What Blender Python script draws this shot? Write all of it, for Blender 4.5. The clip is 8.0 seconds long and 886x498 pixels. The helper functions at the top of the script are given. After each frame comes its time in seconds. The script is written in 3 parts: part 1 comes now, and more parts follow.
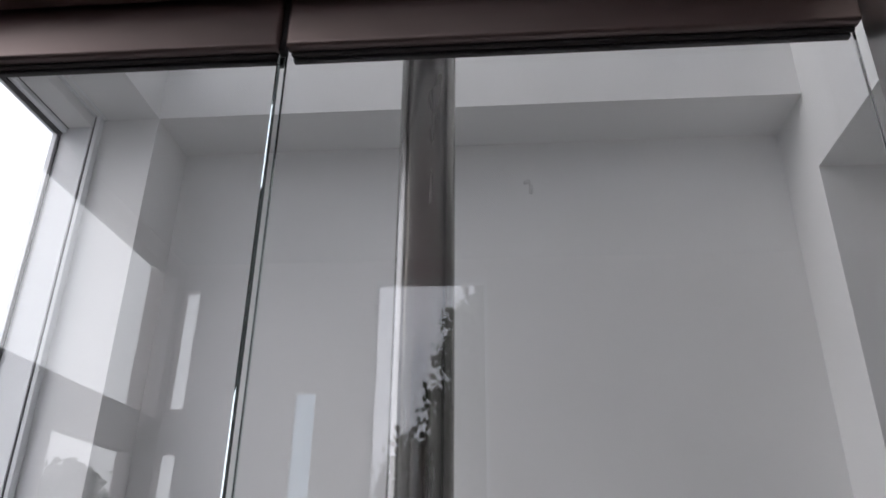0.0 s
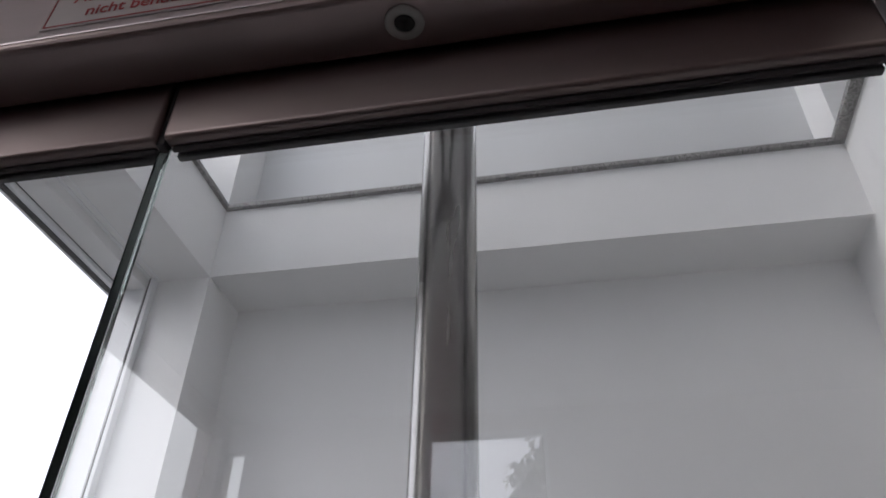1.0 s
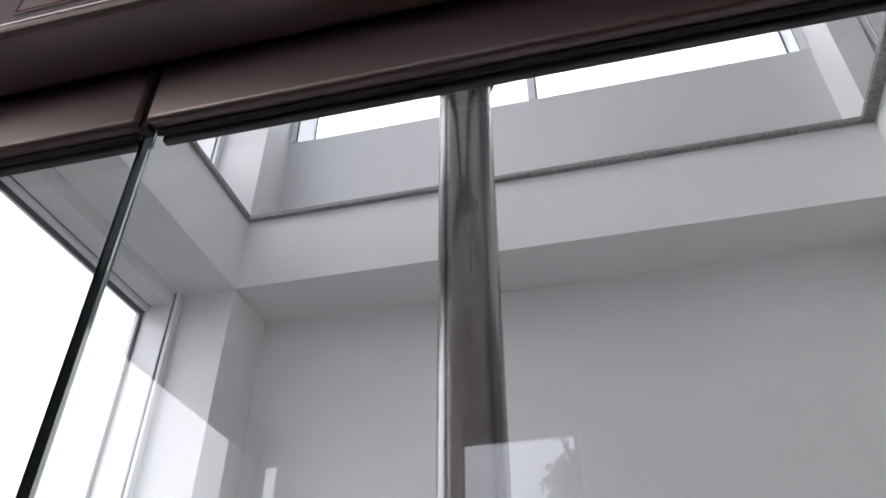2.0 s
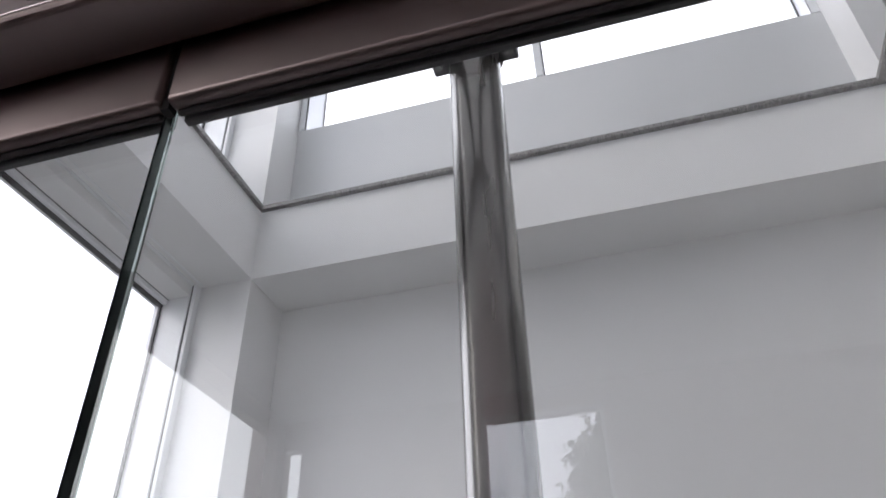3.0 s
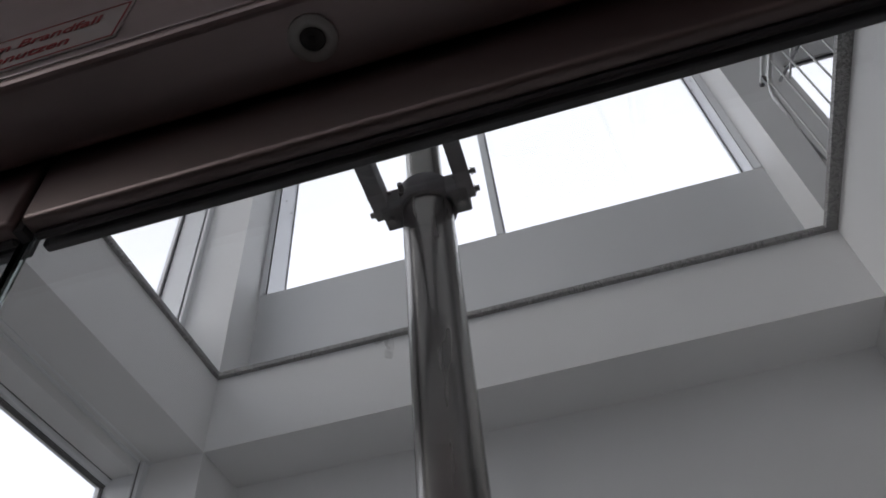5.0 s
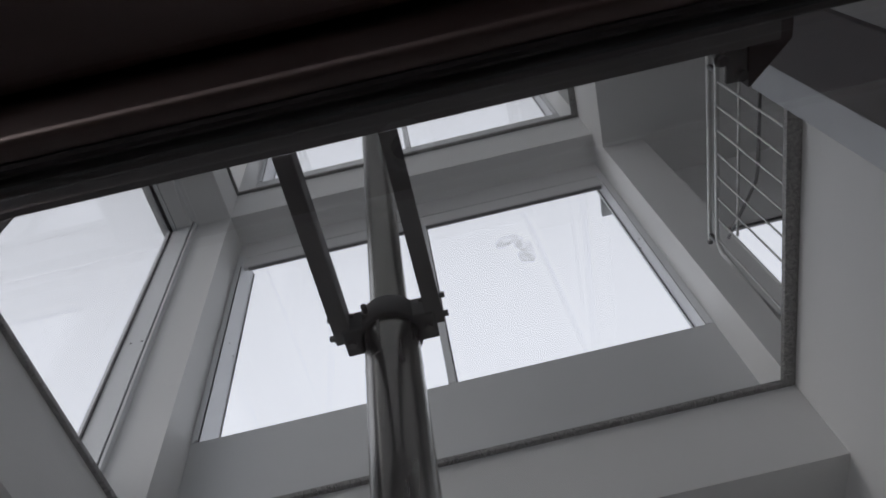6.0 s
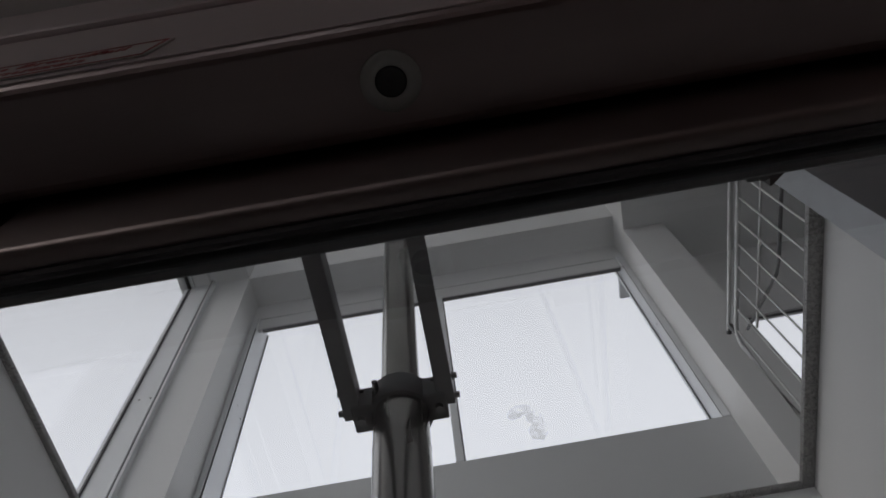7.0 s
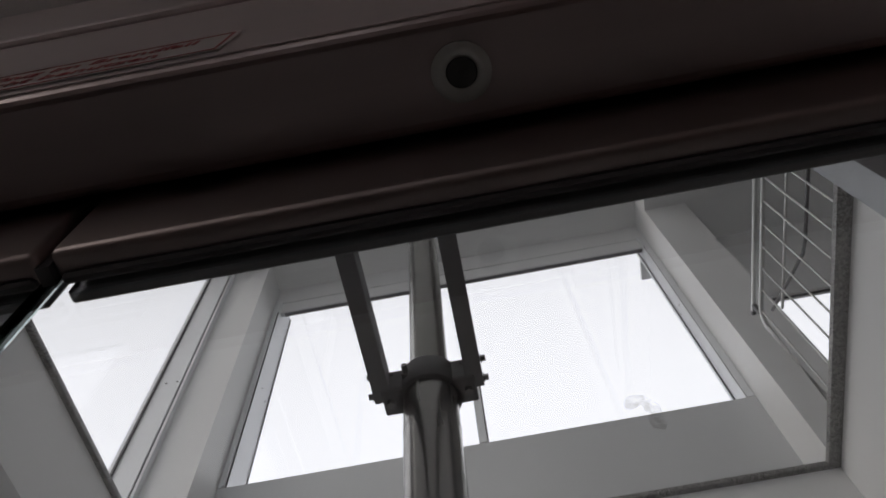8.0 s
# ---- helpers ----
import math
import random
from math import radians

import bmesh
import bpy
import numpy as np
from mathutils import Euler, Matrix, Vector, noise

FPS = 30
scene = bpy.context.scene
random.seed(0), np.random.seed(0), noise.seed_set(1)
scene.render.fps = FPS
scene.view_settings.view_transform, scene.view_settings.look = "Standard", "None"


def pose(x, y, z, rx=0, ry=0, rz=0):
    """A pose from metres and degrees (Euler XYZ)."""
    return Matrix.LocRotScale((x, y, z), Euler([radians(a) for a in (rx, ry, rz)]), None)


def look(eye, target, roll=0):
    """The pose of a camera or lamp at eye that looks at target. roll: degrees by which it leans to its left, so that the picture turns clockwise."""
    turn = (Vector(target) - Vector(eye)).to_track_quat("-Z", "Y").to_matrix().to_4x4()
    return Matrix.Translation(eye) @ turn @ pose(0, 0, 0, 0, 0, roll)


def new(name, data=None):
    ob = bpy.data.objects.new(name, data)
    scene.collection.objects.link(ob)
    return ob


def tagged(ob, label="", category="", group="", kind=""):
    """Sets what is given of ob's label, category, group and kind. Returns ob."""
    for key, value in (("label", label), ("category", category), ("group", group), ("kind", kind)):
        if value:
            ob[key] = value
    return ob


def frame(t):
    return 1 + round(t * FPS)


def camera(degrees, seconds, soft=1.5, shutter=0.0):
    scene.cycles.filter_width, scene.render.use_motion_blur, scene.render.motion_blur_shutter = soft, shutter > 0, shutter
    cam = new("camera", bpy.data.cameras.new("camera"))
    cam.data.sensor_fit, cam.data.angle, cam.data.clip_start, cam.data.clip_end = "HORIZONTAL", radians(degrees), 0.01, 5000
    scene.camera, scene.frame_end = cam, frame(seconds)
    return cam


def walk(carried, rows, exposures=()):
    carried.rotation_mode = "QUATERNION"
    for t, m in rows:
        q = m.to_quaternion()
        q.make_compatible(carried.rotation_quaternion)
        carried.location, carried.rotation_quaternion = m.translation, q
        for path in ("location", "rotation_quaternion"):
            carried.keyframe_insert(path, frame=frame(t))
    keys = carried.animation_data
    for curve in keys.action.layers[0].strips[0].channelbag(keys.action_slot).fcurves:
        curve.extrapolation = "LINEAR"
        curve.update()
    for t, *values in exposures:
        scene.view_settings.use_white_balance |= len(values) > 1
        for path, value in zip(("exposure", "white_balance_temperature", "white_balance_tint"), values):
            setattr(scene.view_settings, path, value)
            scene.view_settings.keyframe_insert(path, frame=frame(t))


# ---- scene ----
cam = camera(62.64, 8.0, soft=1.7)
PATH = [
    (0, pose(0.1928, -0.5124, 1.6537, 114.488, -0.556, 4.571)),
    (0.5, pose(0.2202, -0.4128, 1.6804, 118.909, 0.997, 6.521)),
    (1, pose(0.2899, -0.3402, 1.7122, 126.277, -1.172, 10.799)),
    (1.5, pose(0.2980, -0.3022, 1.7227, 127.094, -1.031, 12.583)),
    (3, pose(0.2762, -0.2830, 1.7200, 125.366, 1.182, 16.185)),
    (3.5, pose(0.2910, -0.2680, 1.7215, 125.892, 1.375, 16.743)),
    (4, pose(0.2913, -0.2612, 1.7424, 129.627, 1.748, 18.037)),
    (5.5, pose(0.2806, -0.1328, 1.7701, 143.626, 6.012, 13.858)),
    (6, pose(0.2015, -0.0768, 1.7998, 150.195, 6.495, 11.395)),
    (6.5, pose(0.2092, -0.0812, 1.8071, 154.040, 3.681, 7.738)),
    (7, pose(0.2065, -0.0990, 1.8081, 155.482, 3.802, 9.110)),
    (7.5, pose(0.2063, -0.1039, 1.8058, 155.127, 3.173, 8.955)),
    (8, pose(0.1823, -0.1080, 1.8067, 154.168, 2.770, 10.175)),
]
walk(cam, PATH, exposures=[(0, 0.69, 6480, 9), (1.5, 0.93, 6480, 9), (3.0, 1.11, 6480, 9), (3.5, 0.83, 6480, 9), (4.0, 0.73, 6480, 9), (5.5, -0.27, 6520, 7), (6.5, -0.47, 6550, 7), (7.0, -0.52, 6650, 6), (8.0, -0.11, 6850, 7)])

# ---- world and light ----
SUN_ELEV, SUN_ROT = radians(34), radians(246)
world = bpy.data.worlds.new("overcast_sky")
scene.world = world
world.use_nodes = True
wn = world.node_tree
wn.nodes.clear()
sky = wn.nodes.new("ShaderNodeTexSky")
sky.sky_type = 'NISHITA'
sky.sun_disc = False
sky.sun_elevation, sky.sun_rotation = SUN_ELEV, SUN_ROT
sky.air_density, sky.dust_density, sky.ozone_density = 1.0, 6.0, 1.0
cloud = wn.nodes.new("ShaderNodeMix")
cloud.data_type = 'RGBA'
cloud.inputs[0].default_value = 0.88
cloud.inputs[7].default_value = (10.7, 10.85, 11.5, 1)
bgn = wn.nodes.new("ShaderNodeBackground")
bgn.inputs["Strength"].default_value = 0.15
wo = wn.nodes.new("ShaderNodeOutputWorld")
wn.links.new(sky.outputs[0], cloud.inputs[6])
wn.links.new(cloud.outputs[2], bgn.inputs["Color"])
wn.links.new(bgn.outputs[0], wo.inputs["Surface"])

sun_data = bpy.data.lights.new("sun", 'SUN')
sun_data.energy, sun_data.angle, sun_data.color = 0.3, radians(40), (0.98, 0.98, 1.0)
sun = new("sun", sun_data)
sun.matrix_world = look((0, 0, 30), (40, 18, 0.4))

# ---- materials ----
def mat(name, base, rough, metal=0.0, vary=0.08, scale=6.0, bump=0.0, bump_scale=120.0, stretch=(1, 1, 1), spec=0.5, rvary=0.0):
    """Principled material with two scales of variation, in object space metres."""
    m = bpy.data.materials.new(name)
    m.use_nodes = True
    nt = m.node_tree
    bs = nt.nodes["Principled BSDF"]
    bs.inputs["Roughness"].default_value = rough
    bs.inputs["Metallic"].default_value = metal
    bs.inputs["Specular IOR Level"].default_value = spec
    geo = nt.nodes.new("ShaderNodeNewGeometry")
    mp = nt.nodes.new("ShaderNodeMapping")
    mp.inputs["Scale"].default_value = stretch
    nt.links.new(geo.outputs["Position"], mp.inputs["Vector"])
    n1 = nt.nodes.new("ShaderNodeTexNoise")
    n1.inputs["Scale"].default_value = scale
    n1.inputs["Detail"].default_value = 5
    n2 = nt.nodes.new("ShaderNodeTexNoise")
    n2.inputs["Scale"].default_value = bump_scale
    n2.inputs["Detail"].default_value = 3
    for n in (n1, n2):
        nt.links.new(mp.outputs[0], n.inputs["Vector"])
    add = nt.nodes.new("ShaderNodeMath")
    add.operation = 'MULTIPLY_ADD'
    nt.links.new(n2.outputs[0], add.inputs[0])
    add.inputs[1].default_value = 0.35
    nt.links.new(n1.outputs[0], add.inputs[2])
    ramp = nt.nodes.new("ShaderNodeMapRange")
    ramp.inputs["From Min"].default_value, ramp.inputs["From Max"].default_value = 0.35, 1.0
    ramp.inputs["To Min"].default_value, ramp.inputs["To Max"].default_value = 1 - vary, 1 + vary
    nt.links.new(add.outputs[0], ramp.inputs["Value"])
    mul = nt.nodes.new("ShaderNodeMix")
    mul.data_type, mul.blend_type = 'RGBA', 'MULTIPLY'
    mul.inputs[0].default_value = 1
    mul.inputs[6].default_value = (*base, 1)
    nt.links.new(ramp.outputs[0], mul.inputs[7])
    nt.links.new(mul.outputs[2], bs.inputs["Base Color"])
    if rvary:
        rr = nt.nodes.new("ShaderNodeMapRange")
        rr.inputs["From Min"].default_value, rr.inputs["From Max"].default_value = 0.3, 0.7
        rr.inputs["To Min"].default_value, rr.inputs["To Max"].default_value = rough - rvary, rough + rvary
        nt.links.new(n1.outputs[0], rr.inputs["Value"])
        nt.links.new(rr.outputs[0], bs.inputs["Roughness"])
    if bump:
        b = nt.nodes.new("ShaderNodeBump")
        b.inputs["Strength"].default_value = bump
        b.inputs["Distance"].default_value = 0.002
        nt.links.new(n2.outputs[0], b.inputs["Height"])
        nt.links.new(b.outputs[0], bs.inputs["Normal"])
    return m


def glass_mat(name, tint=(0.96, 0.98, 0.97), ior=1.5, rough=0.0):
    """Thin clear pane: straight-through light and a Fresnel-weighted mirror coat."""
    m = bpy.data.materials.new(name)
    m.use_nodes = True
    nt = m.node_tree
    nt.nodes.clear()
    out = nt.nodes.new("ShaderNodeOutputMaterial")
    mix = nt.nodes.new("ShaderNodeMixShader")
    lw = nt.nodes.new("ShaderNodeLayerWeight")
    lw.inputs["Blend"].default_value = 0.5
    pw = nt.nodes.new("ShaderNodeMath")
    pw.operation = 'POWER'
    pw.inputs[1].default_value = 5.0
    nt.links.new(lw.outputs["Facing"], pw.inputs[0])
    fr = nt.nodes.new("ShaderNodeMapRange")
    fr.inputs["To Min"].default_value, fr.inputs["To Max"].default_value = ((ior - 1) / (ior + 1)) ** 2, 1.0
    nt.links.new(pw.outputs[0], fr.inputs["Value"])
    tr = nt.nodes.new("ShaderNodeBsdfTransparent")
    tr.inputs[0].default_value = (*tint, 1)
    gl = nt.nodes.new("ShaderNodeBsdfGlossy")
    gl.inputs["Roughness"].default_value = rough
    nt.links.new(fr.outputs[0], mix.inputs[0])
    nt.links.new(tr.outputs[0], mix.inputs[1])
    nt.links.new(gl.outputs[0], mix.inputs[2])
    nt.links.new(mix.outputs[0], out.inputs[0])
    return m


def clear_glass(name, tint, ior):
    """Solid refracting glass, so that cut edges gather and bend the light as real ones do."""
    m = bpy.data.materials.new(name)
    m.use_nodes = True
    nt = m.node_tree
    nt.nodes.clear()
    out = nt.nodes.new("ShaderNodeOutputMaterial")
    g = nt.nodes.new("ShaderNodeBsdfGlass")
    g.inputs["Color"].default_value = (*tint, 1)
    g.inputs["Roughness"].default_value = 0.0
    g.inputs["IOR"].default_value = ior
    nt.links.new(g.outputs[0], out.inputs[0])
    return m


PLASTER = mat("white_plaster", (0.855, 0.855, 0.85), 0.85, vary=0.055, scale=0.9, bump=0.25, bump_scale=160, spec=0.2)
PLASTER_LAND = mat("landing_plaster", (0.76, 0.695, 0.69), 0.85, vary=0.05, scale=1.5, bump=0.2, bump_scale=150, spec=0.2)
PARAPET = mat("parapet_paint", (0.68, 0.69, 0.695), 0.5, vary=0.05, scale=1.2, bump=0.1, bump_scale=90, spec=0.4)
FRAME = mat("powder_coated_aluminium", (0.86, 0.875, 0.89), 0.42, vary=0.03, scale=4, spec=0.5)
FRAME_DARK = mat("window_seal", (0.05, 0.05, 0.055), 0.6, vary=0.1, scale=8)
# one stainless steel twice: soffit shade darkens the first, landing light lightens the second
STEEL_SHADED = mat("brushed_stainless_shaded", (0.38, 0.305, 0.3), 0.33, metal=1.0, vary=0.05, scale=3.0, bump=0.025, bump_scale=40, stretch=(1, 25, 25), rvary=0.03)
STEEL_FACE_LIT = mat("brushed_stainless_front_lit", (0.84, 0.74, 0.75), 0.34, metal=1.0, vary=0.05, scale=3.0, bump=0.025, bump_scale=40, stretch=(1, 25, 25), rvary=0.03)
# rail steel: base darkened to hold the shade under the lintel
STEEL_RAIL_SHADED = mat("satin_stainless_rail_shaded", (0.29, 0.232, 0.225), 0.42, metal=1.0, vary=0.05, scale=3.0, bump=0.02, bump_scale=40, stretch=(1, 25, 25), rvary=0.03)
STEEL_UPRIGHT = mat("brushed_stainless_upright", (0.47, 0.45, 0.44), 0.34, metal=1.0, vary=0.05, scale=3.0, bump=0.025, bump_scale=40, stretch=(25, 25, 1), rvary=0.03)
CHROME = mat("polished_plunger", (0.23, 0.225, 0.21), 0.2, metal=1.0, vary=0.1, scale=4.0, bump=0.05, bump_scale=40, stretch=(30, 30, 1), rvary=0.05)
CYL = mat("oily_cylinder_steel", (0.25, 0.243, 0.232), 0.22, metal=1.0, vary=0.1, scale=3.0, bump=0.03, bump_scale=30, stretch=(10, 10, 1), rvary=0.08)
GREY = mat("grey_machine_paint", (0.15, 0.15, 0.155), 0.5, vary=0.14, scale=9.0, bump=0.2, bump_scale=140, rvary=0.08)
CASTIRON = mat("dark_cast_iron", (0.09, 0.09, 0.095), 0.5, vary=0.2, scale=14.0, bump=0.5, bump_scale=180, rvary=0.08)
BOLT = mat("zinc_bolt", (0.2, 0.2, 0.2), 0.4, metal=0.9, vary=0.15, scale=60)
RAILSTEEL = mat("galvanised_rail", (0.36, 0.37, 0.38), 0.45, metal=0.6, vary=0.12, scale=7, bump=0.1, bump_scale=80)
TUBE = mat("satin_steel_tube", (0.6, 0.6, 0.59), 0.4, metal=0.55, vary=0.06, scale=8)
RIM = mat("dull_nickel_rim", (0.5, 0.5, 0.48), 0.45, metal=0.7, vary=0.1, scale=60)
BARREL = mat("dark_lock_barrel", (0.06, 0.06, 0.06), 0.4, metal=0.3, vary=0.2, scale=90)
RUBBER = mat("black_rubber", (0.048, 0.043, 0.046), 0.6, vary=0.2, scale=30, spec=0.4)
FLOORM = mat("terracotta_floor", (0.065, 0.038, 0.032), 0.45, vary=0.12, scale=5, bump=0.1, bump_scale=60)
GROUNDM = mat("asphalt_ground", (0.06, 0.06, 0.058), 0.9, vary=0.2, scale=0.6, bump=0.3, bump_scale=20)
CONCRETE = mat("pit_concrete", (0.35, 0.35, 0.34), 0.9, vary=0.12, scale=2, bump=0.4, bump_scale=60)
PAPER = mat("frosted_sticker_film", (0.56, 0.51, 0.51), 0.5, metal=0.8, vary=0.03, scale=20)
REDINK = mat("red_print", (0.34, 0.03, 0.035), 0.5, vary=0.1, scale=60)
BARK = mat("bark", (0.09, 0.07, 0.05), 0.9, vary=0.3, scale=20, bump=0.6, bump_scale=60)
LEAF = mat("leaf_green", (0.04, 0.065, 0.02), 0.6, vary=0.35, scale=9)
GLASS_DOOR = clear_glass("door_glass", (0.985, 0.986, 0.993), 1.62)
GLASS_EDGE = clear_glass("green_glass_edge", (0.7, 0.8, 0.79), 1.62)
GLASS_SLOT = glass_mat("slot_glass", (0.66, 0.74, 0.8), 1.5)
GLASS_WIN = glass_mat("window_glass", (0.955, 0.955, 0.97), 1.5)


def granite():
    m = mat("grey_granite", (0.3, 0.3, 0.29), 0.5, vary=0.2, scale=40, bump=0.1, bump_scale=300)
    nt = m.node_tree
    bs = nt.nodes["Principled BSDF"]
    v = nt.nodes.new("ShaderNodeTexVoronoi")
    v.inputs["Scale"].default_value = 130
    g = nt.nodes.new("ShaderNodeNewGeometry")
    nt.links.new(g.outputs["Position"], v.inputs["Vector"])
    r = nt.nodes.new("ShaderNodeValToRGB")
    r.color_ramp.elements[0].color = (0.11, 0.11, 0.11, 1)
    r.color_ramp.elements[1].color = (0.36, 0.355, 0.345, 1)
    r.color_ramp.elements[0].position, r.color_ramp.elements[1].position = 0.15, 0.75
    nt.links.new(v.outputs["Color"], r.inputs[0])
    nt.links.new(r.outputs[0], bs.inputs["Base Color"])
    return m


GRANITE = granite()

# ---- mesh helpers ----
def add_box(bm, lo, hi, bevel=0.0, seg=1):
    """A box between two corners, with optionally rounded edges, in a bmesh."""
    vs = bmesh.ops.create_cube(bm, size=1.0)["verts"]
    c = [(a + b) / 2 for a, b in zip(lo, hi)]
    s = [b - a for a, b in zip(lo, hi)]
    for v in vs:
        v.co = Vector((c[i] + v.co[i] * s[i] for i in range(3)))
    if bevel:
        es = list({e for v in vs for e in v.link_edges})
        bmesh.ops.bevel(bm, geom=es, offset=bevel, segments=seg, affect='EDGES', profile=0.5)
    return bm


def box(lo, hi, bevel=0.0, seg=1):
    return add_box(bmesh.new(), lo, hi, bevel, seg)


def boxes(*pairs, bevel=0.0):
    bm = bmesh.new()
    for lo, hi in pairs:
        add_box(bm, lo, hi, bevel)
    return bm


def add_cyl(bm, a, b, r, seg=20, r2=None):
    """A capped cylinder from a to b."""
    a, b = Vector(a), Vector(b)
    d = b - a
    m = Matrix.Translation((a + b) / 2) @ d.to_track_quat('Z', 'Y').to_matrix().to_4x4()
    bmesh.ops.create_cone(bm, cap_ends=True, segments=seg, radius1=r, radius2=r if r2 is None else r2, depth=d.length, matrix=m)
    return bm


def cyl(a, b, r, seg=20, r2=None):
    return add_cyl(bmesh.new(), a, b, r, seg, r2)


def add_tube(bm, pts, r, seg=8):
    """A round bar swept along points, with ball-ish joints."""
    pts = [Vector(p) for p in pts]
    rings = []
    for i, p in enumerate(pts):
        d = (pts[min(i + 1, len(pts) - 1)] - pts[max(i - 1, 0)]).normalized()
        q = d.to_track_quat('Z', 'X').to_matrix()
        rings.append([bm.verts.new(p + q @ Vector((r * math.cos(2 * math.pi * k / seg), r * math.sin(2 * math.pi * k / seg), 0))) for k in range(seg)])
    for a, b in zip(rings, rings[1:]):
        for k in range(seg):
            bm.faces.new((a[k], a[(k + 1) % seg], b[(k + 1) % seg], b[k]))
    bm.faces.new(list(reversed(rings[0])))
    bm.faces.new(rings[-1])
    return bm


def lathe(profile, seg=48):
    """Turned solid from (radius, z) pairs, about the z axis."""
    bm = bmesh.new()
    rings = [[bm.verts.new((r * math.cos(2 * math.pi * k / seg), r * math.sin(2 * math.pi * k / seg), z)) for k in range(seg)] for r, z in profile]
    for a, b in zip(rings, rings[1:]):
        for k in range(seg):
            bm.faces.new((a[k], a[(k + 1) % seg], b[(k + 1) % seg], b[k]))
    bm.faces.new(list(reversed(rings[0])))
    bm.faces.new(rings[-1])
    return bm


def prism(plan, z0, z1):
    """An upright solid over a plan outline of (x, y) corners."""
    bm = bmesh.new()
    lo = [bm.verts.new((x, y, z0)) for x, y in plan]
    hi = [bm.verts.new((x, y, z1)) for x, y in plan]
    n = len(plan)
    for i in range(n):
        bm.faces.new((lo[i], lo[(i + 1) % n], hi[(i + 1) % n], hi[i]))
    bm.faces.new(list(reversed(lo)))
    bm.faces.new(hi)
    return bm


def mesh_ob(name, bm, material, smooth=False):
    bmesh.ops.recalc_face_normals(bm, faces=bm.faces)
    me = bpy.data.meshes.new(name)
    bm.to_mesh(me)
    bm.free()
    if smooth:
        for p in me.polygons:
            p.use_smooth = max(abs(c) for c in p.normal) < 0.999
        me.set_sharp_from_angle(angle=radians(40))
    me.materials.append(material)
    return new(name, me)


def part(name, bm, material, parent, label="", smooth=False):
    ob = mesh_ob(name, bm, material, smooth)
    ob.parent = parent
    if label:
        ob["label"] = label
    return ob


def struct(name, bm, material, label, category="wall"):
    return tagged(mesh_ob(name, bm, material), label, category, kind="structure")


def thing(name, label, category, at=(0, 0, 0), group="", kind=""):
    ob = new(name)
    ob.location = at
    ob.empty_display_size = 0.1
    return tagged(ob, label, category, group, kind)


def local(bm, at):
    """Shift world-space geometry so that it sits under an Empty at that place."""
    bmesh.ops.translate(bm, verts=bm.verts, vec=-Vector(at))
    return bm


# ---- plan ----
XL, XR, YB = -1.655, 1.766, 2.707          # inner edges of the slab ring
ZS, ZG, STOREY = 3.954, 4.421, 4.0       # underside and top of the slab ring, storey height
YW = 3.035                               # plane of the back windows
XW = -2.18                               # plane of the side windows
BACK = 3.09                              # solid back wall of the lower storey
X_OUT, Y_OUT = 4.2, 3.22
TOP = 12.0

# ---- ground and shell ----
struct("ground", box((-300, -300, -1.6), (300, 300, -1.5)), GROUNDM, "grey asphalt ground reaching to the horizon", "ground")
struct("pit_floor", box((-2.6, 0.06, -1.0), (X_OUT, Y_OUT, -0.9)), CONCRETE, "grey concrete floor of the lift pit", "floor")
struct("wall_back", box((-1.95, BACK, -0.9), (2.1, BACK + 0.3, ZS)), PLASTER, "plain white plastered wall of the lift shaft")
for k in range(3):
    z0 = ZS + STOREY * k
    z1 = z0 + ZG - ZS
    nm = "ring_beam_%d" % (k + 1)
    bm = bmesh.new()
    add_box(bm, (-2.30, YB, z0), (2.12, Y_OUT, z1))
    add_box(bm, (-2.30, 0.056, z0), (XL, YB, z1))
    if k < 2:
        struct(nm, bm, PLASTER, "white plastered floor slab edge round the shaft", "slab")
        lo = 3.52 if k == 0 else 7.62
        side = boxes(((XR, 0.056, lo), (X_OUT, YB, z1)), ((2.12, YB, lo), (X_OUT, Y_OUT, z1)))
        for v in side.verts:
            if abs(v.co.x - XR) < 0.001:
                v.co.x -= 0.028 * (YB - v.co.y)
        struct("lintel_side_%d" % (k + 1), side, PLASTER, "white plastered slab over the side opening", "slab")
    else:
        add_box(bm, (XR, 0.056, z0), (X_OUT, Y_OUT, z1))
        struct(nm, bm, PLASTER, "white plastered slab edge below the roof", "slab")
# ceiling opening and glazing are added out of view to bring daylight down
struct("ceiling", boxes(((-2.4, -0.1, 12.4), (X_OUT, 0.3, 12.6)), ((-2.4, 2.7, 12.4), (X_OUT, Y_OUT, 12.6)), ((-2.4, 0.3, 12.4), (-1.6, 2.7, 12.6)), ((1.7, 0.3, 12.4), (X_OUT, 2.7, 12.6))), PLASTER, "white ceiling round the added rooflight of the shaft", "ceiling")
w = thing("window_9", "unseen flat rooflight added to brighten the shaft", "rooflight", (0, 1.5, 12.5), kind="structure")
part("frame", boxes(((-1.6, -1.2, -0.03), (-1.54, 1.2, 0.06)), ((1.64, -1.2, -0.03), (1.7, 1.2, 0.06)), ((-1.54, -1.2, -0.03), (1.64, -1.14, 0.06)), ((-1.54, 1.14, -0.03), (1.64, 1.2, 0.06))), FRAME, w)
p = part("pane", box((-1.54, -1.14, 0.0), (1.64, 1.14, 0.02)), GLASS_WIN, w)
p.visible_shadow = False

